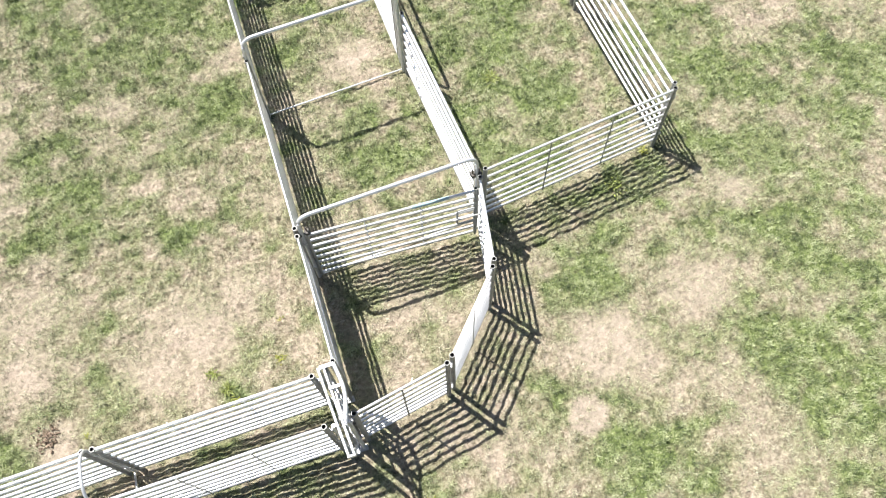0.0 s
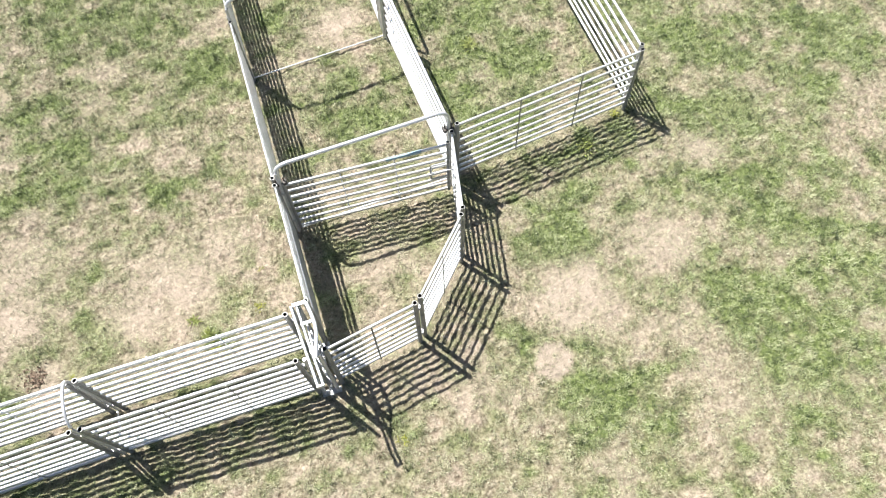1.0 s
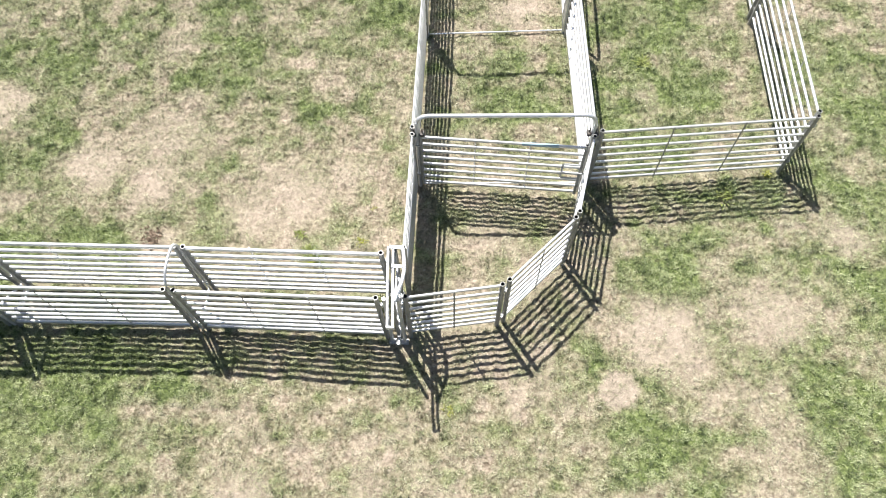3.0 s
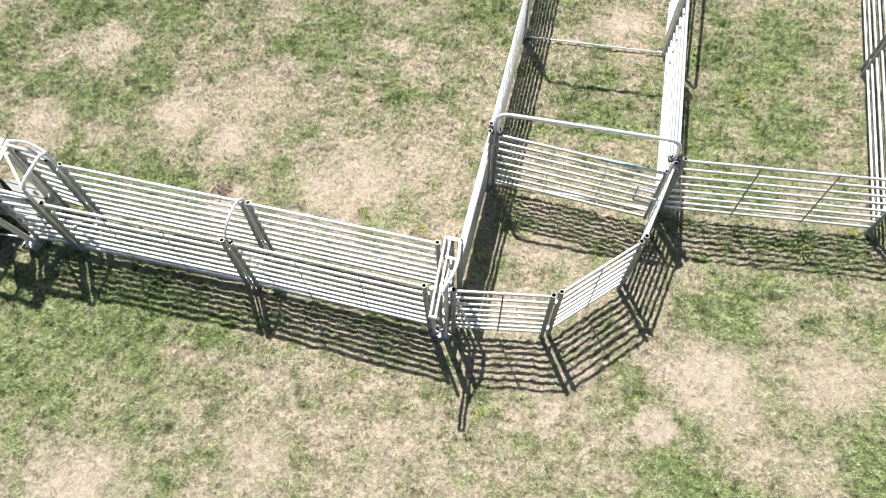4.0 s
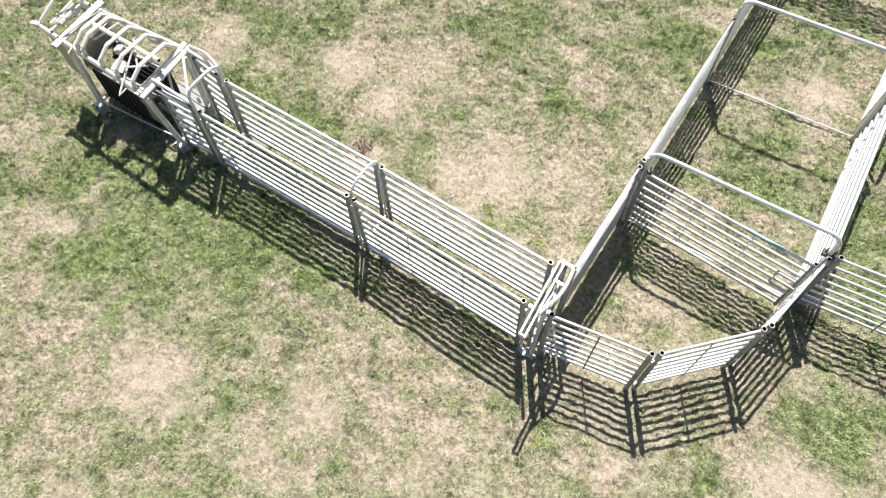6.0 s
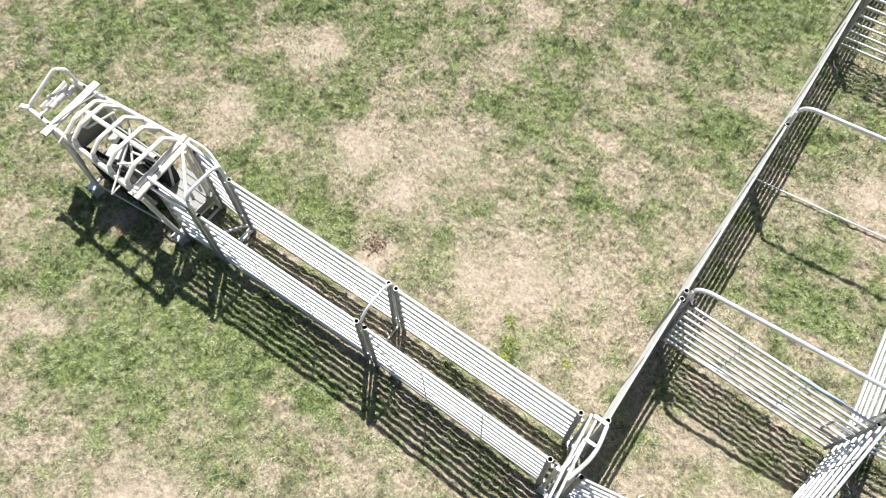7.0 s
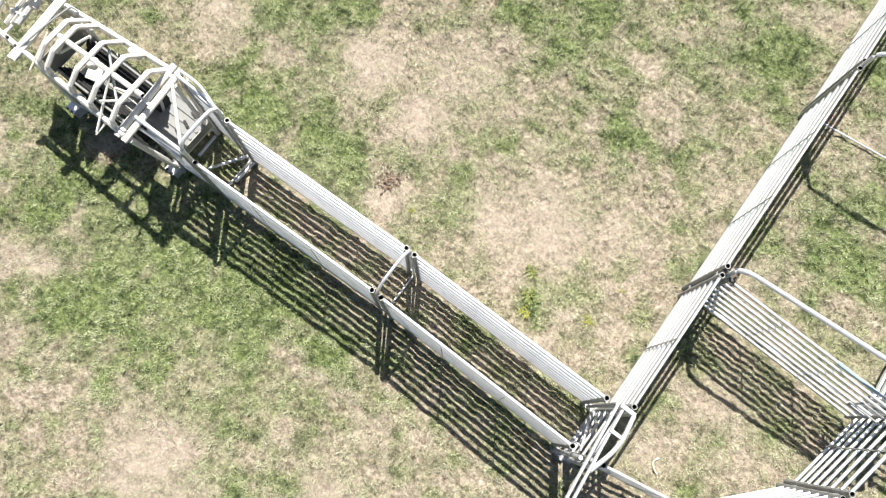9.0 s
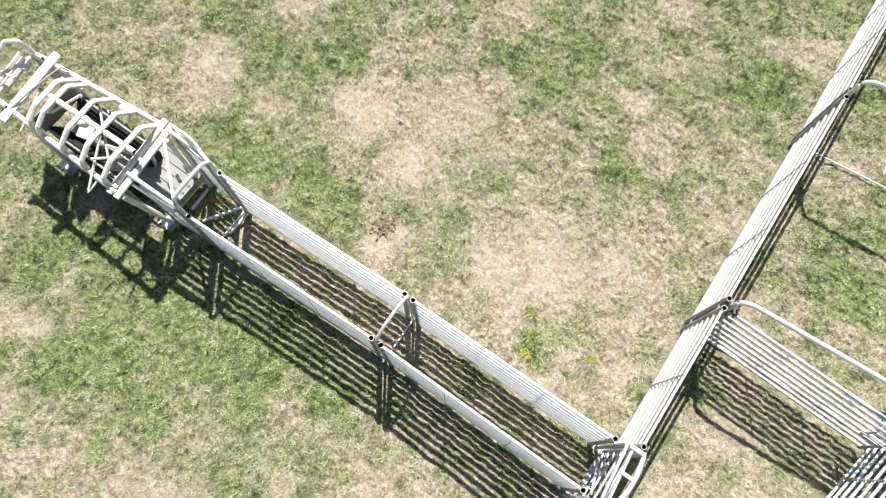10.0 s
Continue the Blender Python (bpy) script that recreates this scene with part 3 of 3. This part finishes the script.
def slide_gate():
    ob = thing("slide_gate", "narrow aluminium sliding gate under twin overhead track rails", "gate")
    for dx in (-0.024, 0.024):
        tube("track_rail", [(0.078 + dx, 0.01, 1.145), (0.105 + dx, -0.35, 1.17), (0.145 + dx, -0.795, 1.195)], 0.026, ALU, ob, 0.040, n=8, power=5)
    part("track_end", block(B(), (0.074, 0.022, 0.044), (0.145, -0.80, 1.195), bevel=0.005), ALU, ob)
    for y in (0.0, -0.50):
        for x in (0.055, 0.185):
            tube("post", [(x, y, -0.05), (x, y, 1.13)], 0.034, ALU if y < -0.2 else POST, ob, n=8, power=6)
        part("foot_plate", block(B(), (0.20, 0.06, 0.016), (0.12, y, 0.004), bevel=0.003), GALV, ob)
    part("cap_plate", block(B(), (0.13, 0.035, 0.012), (0.135, 0.005, 1.175), bevel=0.003), ALU, ob)
    part("cap_plate", block(B(), (0.10, 0.03, 0.012), (0.155, -0.20, 1.190), bevel=0.003), ALU, ob)
    tube("guide_bar", bend([(0.195, 0.0, 1.165), (0.235, -0.26, 1.175), (0.155, -0.54, 1.165)], 0.16, 5), 0.034, ALU, ob, n=8, power=4)
    lf = tube("gate_leaf", [(0.12, 0.0, 0.10), (0.12, 0.0, 1.14)], 0.032, POST, ob, n=8, power=6)
    tube("stile", [(0.12, -0.46, 0.10), (0.12, -0.46, 1.14)], 0.032, POST, lf, n=8, power=6)
    for z in (0.14, 0.34, 0.55, 0.78, 1.08):
        tube("rail", [(0.12, -0.012, z), (0.12, -0.448, z)], 0.024, GALV, lf, 0.030, n=10, power=2.6)
    tube("brace", [(0.095, -0.05, 0.15), (0.095, -0.42, 0.72)], 0.024, ALU, lf, n=8)
    tube("sill_bar", [(0.12, 0.05, 0.03), (0.12, -0.55, 0.03)], 0.04, GALV, ob, n=8, power=5)
    tube("pull_handle", bend([(0.06, -0.40, 0.80), (0.02, -0.40, 0.80), (0.02, -0.40, 0.62), (0.06, -0.40, 0.62)], 0.02, 3), 0.014, GALV, lf, n=6)


slide_gate()


# ---- sheep handler ----
def handler():
    ob = thing("sheep_handler", "off-white steel sheep handler with black rubber belts and arched top bars", "sheep handler")
    TOP, X0, X1 = 1.07, -5.76, -4.53                          # top rails, back and front legs

    def near(x):
        return -0.69 - (x + 4.6) * 0.03

    def far(x):
        return -0.005 + (x + 4.6) * 0.09

    def beam(name, pts, w, h=None, mat=CREAM, parent=None, hollow=0.0):
        return tube(name, pts, w, mat, parent or ob, h, n=8, power=7, hollow=hollow)

    beam("side_rail", [(-6.20, near(-6.2), TOP), (-4.50, near(-4.5), TOP)], 0.05, 0.075, hollow=0.05)
    beam("side_rail", [(-6.08, far(-6.08), TOP), (-4.50, far(-4.5), TOP)], 0.05, 0.075, hollow=0.05)
    for side, s in ((near, -1), (far, 1)):
        low = 0.57 if side is near else 0.06
        for x in (X1, X1 + 0.075, X0, X0 + 0.085):
            foot_y = -low if x > -5 else (-0.70 if s < 0 else -0.14)
            beam("leg", [(x, foot_y, -0.02), (x, side(x), TOP - 0.02)], 0.04)
        tube("lower_rail", [(X0, -0.70 if s < 0 else -0.14, 0.16), (X1 + 0.05, -low, 0.16)], 0.022, GALV, ob, n=8)
        for x in (X1 + 0.04, X0 + 0.05):
            y = -low if x > -5 else (-0.70 if s < 0 else -0.14)
            foot = part("foot_plate", block(B(), (0.12, 0.13, 0.012), (x, y + s * 0.035, 0.13), bevel=0.003), ALU, ob, "galvanised foot bracket with bolt holes")
            part("bracket", block(B(), (0.012, 0.12, 0.13), (x - 0.045, y + s * 0.035, 0.065), bevel=0.003), ALU, foot)
            part("bracket", block(B(), (0.012, 0.12, 0.13), (x + 0.045, y + s * 0.035, 0.065), bevel=0.003), ALU, foot)
            for dx in (-0.03, 0.03):
                tube("bolt", [(x + dx, y + s * 0.09, 0.134), (x + dx, y + s * 0.09, 0.152)], 0.022, DARK, foot, n=6)
    # cross beams
    for x in (-4.575, -4.495):
        beam("cross_beam", [(x + 0.015, -0.735, TOP), (x - 0.01, 0.045, TOP + 0.05)], 0.058, 0.05, hollow=0.05)
    for y in (-0.66, -0.36, -0.05):
        part("spacer", block(B(), (0.05, 0.03, 0.04), (-4.532, y, TOP + 0.03), bevel=0.004), CREAM, ob)
    beam("cross_beam", [(-5.755, -0.770, TOP + 0.025), (-5.810, -0.02, TOP + 0.04)], 0.085, 0.055, hollow=0.05)
    for x, a, b in ((X0 + 0.04, -0.70, -0.14), (X1 + 0.04, -0.57, -0.06)):
        beam("cross_beam", [(x, a, 0.14), (x, b, 0.14)], 0.05)
    # arches over the belts
    for x in (-5.485, -5.385, -5.105, -4.87, -4.615):
        n, f = near(x), far(x)
        beam("arch", bend([(x, n + 0.005, TOP), (x, n + 0.02, TOP + 0.115), (x, n + 0.165, TOP + 0.205), (x, f - 0.155, TOP + 0.205), (x, f - 0.005, TOP + 0.02)], 0.008, 1), 0.046, 0.040)
    beam("ridge_rail", [(-5.49, -0.375, TOP + 0.185), (-4.52, -0.350, TOP + 0.185)], 0.045, hollow=0.05)
    tube("ridge_rail", [(-5.10, -0.20, TOP + 0.10), (-4.70, -0.52, TOP + 0.10)], 0.024, GALV, ob, n=8)
    # the two slanting belts that carry the sheep: inner run with slats, black outer face down to the lower rail
    for s, yt, yb, yo in ((1, -0.185, -0.275, -0.13), (-1, -0.550, -0.475, -0.575)):
        bm = B()
        ring = [(yt, 0.68), (yb, 0.54), (yb, 0.22), (yo, 0.11), (yo, 0.64)]
        ends = [[bm.verts.new((x, y, z)) for y, z in ring] for x in (-5.72, -4.86)]
        for k in range(5):
            bm.faces.new((ends[0][k], ends[0][(k + 1) % 5], ends[1][(k + 1) % 5], ends[1][k]))
        bm.faces.new(ends[0])
        bm.faces.new(ends[1])
        bmesh.ops.bevel(bm, geom=list(bm.edges), offset=0.012, segments=2, affect="EDGES")
        belt = part("belt", bm, RUBBER, ob, "black rubber carrying belt")
        for k in range(4):
            f = k / 3
            y, z = yt + (yb - yt) * f, 0.665 - 0.14 * f
            for j in range(3):
                x = -5.71 + 0.285 * j
                tube("slat", [(x, y - s * 0.006, z), (x + 0.27, y - s * 0.006, z)], 0.024, RUBBER, belt, 0.020, n=6)
        for k in range(9):
            x = -5.67 + 0.096 * k
            tube("slat", [(x, yo - (0.006 if s < 0 else -0.006), 0.13), (x, yo - (0.006 if s < 0 else -0.006), 0.62)], 0.022, RUBBER, belt, 0.02, n=6)
        beam("belt_edge", [(-5.73, yt + s * 0.025, 0.67), (-4.84, yt + s * 0.025, 0.67)], 0.024, mat=SHEET, parent=belt)
        for x in (-5.70, -4.88):
            tube("roller", [(x, yb + s * 0.03, 0.28), (x, yt + s * 0.02, 0.64)], 0.055, GALV, belt, n=10)
    floor = part("floor_sheet", block(B(), (0.74, 0.19, 0.010), (-5.35, -0.375, 0.40), bevel=0.003), SHEET, ob, "dull aluminium floor sheet")
    for k in range(3):
        part("tread_bar", block(B(), (0.72, 0.016, 0.012), (-5.35, -0.435 + 0.06 * k, 0.411), bevel=0.003), SHEET, floor)
    part("mid_plate", block(B(), (0.17, 0.15, 0.008), (-5.40, -0.385, 0.66), pose(0, 0, 0, 14, 6, 16), bevel=0.002), CREAM, ob)
    # entry floor and uprights
    plate = part("entry_floor", block(B(), (0.52, 0.43, 0.012), (-4.71, -0.215, 0.295), pose(0, 0, 0, 0, 3, 0), bevel=0.003), LIGHT, ob, "scuffed light aluminium entry floor")
    for k in range(5):
        part("tread_bar", block(B(), (0.50, 0.022, 0.014), (-4.71, -0.39 + 0.088 * k, 0.306), pose(0, 0, 0, 0, 3, 0), bevel=0.003), LIGHT, plate)
    # slots are near-black blocks on the plate, coloured like shaded holes
    for k in range(3):
        part("slot", block(B(), (0.085, 0.030, 0.006), (-4.60, -0.10 - 0.115 * k, 0.309), pose(0, 0, 0, 0, 3, -24), bevel=0.002), DARK, plate)
    part("entry_lip", block(B(), (0.012, 0.43, 0.10), (-4.447, -0.215, 0.245), bevel=0.003), SHEET, ob)
    beam("entry_upright", [(-4.48, -0.10, 0.1), (-4.46, -0.10, TOP + 0.04)], 0.036)
    beam("entry_upright", [(-4.48, -0.50, 0.1), (-4.46, -0.50, TOP + 0.04)], 0.036)
    # rails and brace from the front beams to the race hoop
    tube("top_rail", [(-4.51, -0.02, TOP + 0.06), (-4.20, -0.025, TOP + 0.05), (-3.97, -0.05, TOP + 0.02)], 0.040, ALU, ob, n=10)
    tube("guard_rail", bend([(-4.50, 0.03, TOP + 0.07), (-4.22, 0.02, TOP + 0.15), (-3.96, -0.07, TOP + 0.17)], 0.12, 4), 0.028, ALU, ob, n=10)
    tube("top_rail", [(-4.52, -0.515, TOP + 0.05), (-4.0, -0.505, TOP + 0.01)], 0.040, ALU, ob, n=10)
    tube("top_rail", [(-4.50, -0.565, TOP - 0.02), (-4.02, -0.545, TOP - 0.05)], 0.026, ALU, ob, n=10)
    tube("brace", [(-4.485, -0.085, TOP + 0.085), (-4.035, -0.470, TOP + 0.085)], 0.028, CREAM, ob, n=8)
    # back plates, drafting blades and end hoop
    part("back_sheet", block(B(), (0.010, 0.46, 0.40), (-5.66, -0.38, 0.84), pose(0, 0, 0, 0, 16, 0), bevel=0.003), SHEET, ob)
    part("side_sheet", block(B(), (0.30, 0.008, 0.62), (-5.93, -0.145, 0.70), pose(0, 0, 0, 0, 0, 5), bevel=0.003), SHEET, ob)
    part("side_sheet", block(B(), (0.34, 0.008, 0.62), (-5.95, -0.625, 0.70), bevel=0.003), SHEET, ob)
    part("side_sheet", block(B(), (0.26, 0.008, 0.56), (-4.66, -0.615, 0.66), bevel=0.003), SHEET, ob)
    tube("end_hoop", bend([(-6.13, -0.635, TOP), (-6.135, -0.60, TOP + 0.06), (-6.095, -0.225, TOP + 0.245), (-6.005, -0.155, TOP + 0.24), (-6.0, -0.125, TOP + 0.02)], 0.02, 2), 0.036, CREAM, ob, n=8, power=7)
    part("end_tab", block(B(), (0.10, 0.05, 0.02), (-6.17, -0.655, TOP + 0.045), pose(0, 0, 0, 0, 0, 20), bevel=0.004), CREAM, ob)
    beam("end_rail", [(-6.02, near(-6.02), TOP - 0.02), (-6.04, far(-6.04), TOP - 0.02)], 0.034)
    for (xa, ya), (xb, yb), w in (((-6.045, -0.56), (-6.10, -0.20), 0.034), ((-6.00, -0.53), (-6.045, -0.22), 0.020), ((-5.965, -0.50), (-5.99, -0.30), 0.045), ((-5.955, -0.30), (-5.985, -0.21), 0.045)):
        beam("draft_blade", [(xa, ya, TOP + 0.012), (xb, yb, TOP + 0.018)], w, 0.06)
    beam("blade_pivot", [(-6.10, -0.43, TOP + 0.03), (-5.95, -0.41, TOP + 0.04)], 0.022)
    for x, y in ((-5.92, -0.645), (-5.80, -0.66), (-5.88, -0.13)):
        tube("bolt", [(x, y, TOP + 0.035), (x, y, TOP + 0.055)], 0.028, DARK, ob, n=6)
    # levers and rods
    tube("control_rod", bend([(-5.60, -0.09, TOP + 0.05), (-5.655, -0.10, TOP + 0.09), (-5.70, -0.36, TOP + 0.09), (-5.757, -0.66, TOP + 0.05)], 0.1, 4), 0.016, GALV, ob, n=6)
    tube("control_rod", [(-5.635, -0.40, TOP + 0.09), (-5.558, -0.75, TOP + 0.02)], 0.018, STRAW, ob, n=6)
    tube("lever", bend([(-4.85, -0.40, TOP + 0.19), (-4.72, -0.83, TOP - 0.02), (-4.73, -0.69, TOP - 0.02)], 0.02, 2), 0.022, CREAM, ob, n=8)
    tube("lever", [(-5.234, -0.22, TOP + 0.20), (-5.434, -0.47, TOP + 0.06)], 0.026, CREAM, ob, n=8)
    tube("lever", [(-5.40, -0.15, TOP + 0.02), (-5.52, -0.19, TOP + 0.16)], 0.026, CREAM, ob, n=8)
    tube("lever", [(-4.74, -0.44, TOP + 0.20), (-4.54, -0.36, TOP + 0.12)], 0.024, CREAM, ob, n=8)
    tube("lever", [(-4.80, -0.60, TOP + 0.14), (-4.60, -0.44, TOP + 0.14)], 0.022, CREAM, ob, n=8)
    part("gear_box", block(B(), (0.09, 0.10, 0.08), (-5.26, -0.36, 0.98), pose(0, 0, 0, 0, 0, 20), bevel=0.015), CREAM, ob)
    part("gear_box", block(B(), (0.12, 0.09, 0.08), (-4.97, -0.06, 1.06), bevel=0.012), CREAM, ob)
    tube("pivot", [(-5.43, -0.50, TOP + 0.12), (-5.43, -0.36, TOP + 0.17)], 0.065, CREAM, ob, n=12)


handler()


# ---- loose bits ----
def ground_bar(a, b, w=0.03):
    ob = tube("ground_bar", [(*a, 0.04), (*b, 0.04)], w, ALU, None, n=8, power=4)
    tagged(ob, "thin aluminium tie bar lying across the race floor", "bar", "race floor bars")


ground_bar((-4.255, -0.40), (-4.03, -0.06))
ground_bar((-3.95, -0.34), (-3.94, -0.07))
ground_bar((-4.42, -0.36), (-4.43, -0.10))


def weed(x, y, size, leaves, mat, label, seed):
    """A low weed: arching leaves from one crown."""
    rng = random.Random(seed)
    ob = thing("weed", label, "weed", "weeds", pose(x, y, 0, 0, 0, rng.uniform(0, 360)))
    for _ in range(leaves):
        bm = B()
        a, reach, rise = rng.uniform(0, 6.28), size * rng.uniform(0.4, 1.0), size * rng.uniform(0.15, 0.55)
        w, rows = size * rng.uniform(0.07, 0.13), []
        ox, oy = rng.gauss(0, size * 0.25), rng.gauss(0, size * 0.25)
        for k in range(4):
            f = k / 3
            d, z = reach * f, rise * math.sin(f * 2.4) - 0.006
            half = w * math.sin(0.35 + f * 2.6) * 0.6
            c = Vector((ox + math.cos(a) * d, oy + math.sin(a) * d, z))
            side = Vector((-math.sin(a), math.cos(a), 0.25)) * half
            rows.append((bm.verts.new(c - side), bm.verts.new(c + side)))
        for p, q in zip(rows, rows[1:]):
            bm.faces.new((p[0], p[1], q[1], q[0]))
        part("leaf", bm, mat, ob)
    return ob


YELLOW = material("yellow_green_leaf", (0.26, 0.27, 0.035), 0.55, 0.0, 0.25, 30, 0.1, (0.14, 0.18, 0.03), 0.6)
LEAF = material("fresh_green_leaf", (0.19, 0.22, 0.055), 0.5, 0.0, 0.25, 30, 0.1, (0.05, 0.10, 0.02), 0.6)
for k, (x, y, size, n, mat) in enumerate([(-1.10, 0.71, 0.075, 46, LEAF), (-0.98, 0.50, 0.085, 50, LEAF), (-0.92, 0.36, 0.09, 22, YELLOW), (-0.40, 0.655, 0.07, 22, YELLOW),
                                          (4.23, 1.75, 0.085, 26, YELLOW), (0.67, -1.20, 0.07, 20, YELLOW), (-2.39, 0.49, 0.045, 18, YELLOW), (2.93, 3.38, 0.12, 36, LEAF),
                                          (-0.30, 1.08, 0.05, 12, YELLOW), (3.72, 1.43, 0.13, 34, LEAF)]):
    weed(x, y, size, n, mat, "small yellow-green weed in the dry grass" if mat is YELLOW else "low leafy green weed in the dry grass", 300 + k)


def clods(x, y, spread_, count, seed):
    """Crumbs of turned soil."""
    rng = random.Random(seed)
    bm = B()
    for _ in range(count):
        m = pose(x + rng.gauss(0, spread_), y + rng.gauss(0, spread_), 0.006, rng.uniform(0, 360), rng.uniform(0, 360), rng.uniform(0, 360))
        r = rng.choice((0.006, 0.008, 0.010, 0.013, 0.018))
        made = bmesh.ops.create_icosphere(bm, subdivisions=1, radius=r, matrix=m)
        for v in made["verts"]:
            v.co += Vector((rng.uniform(-1, 1), rng.uniform(-1, 1), rng.uniform(-1, 1))) * r * 0.7
    ob = part("soil_clods", bm, CLOD, smooth=False)
    tagged(ob, "reddish-brown crumbs of dug soil on the grass", "soil", kind="stuff")


CLOD = material("red_brown_soil", (0.25, 0.185, 0.135), 0.95, 0.0, 0.3, 30, 0.4, (0.09, 0.06, 0.04), 0.6)
clods(-2.78, 0.60, 0.065, 110, 41)
clods(-5.1, -0.85, 0.10, 40, 42)
stick = part("bleached_stick", sweep(B(), bend([(0.835, 0.015, 0.016), (0.80, -0.035, 0.018), (0.83, -0.085, 0.018), (0.895, -0.115, 0.014)], 0.05, 4), 0.014, 0.008, 6), STRAW)
tagged(stick, "curved bleached strip lying on the bare ground", "stick")
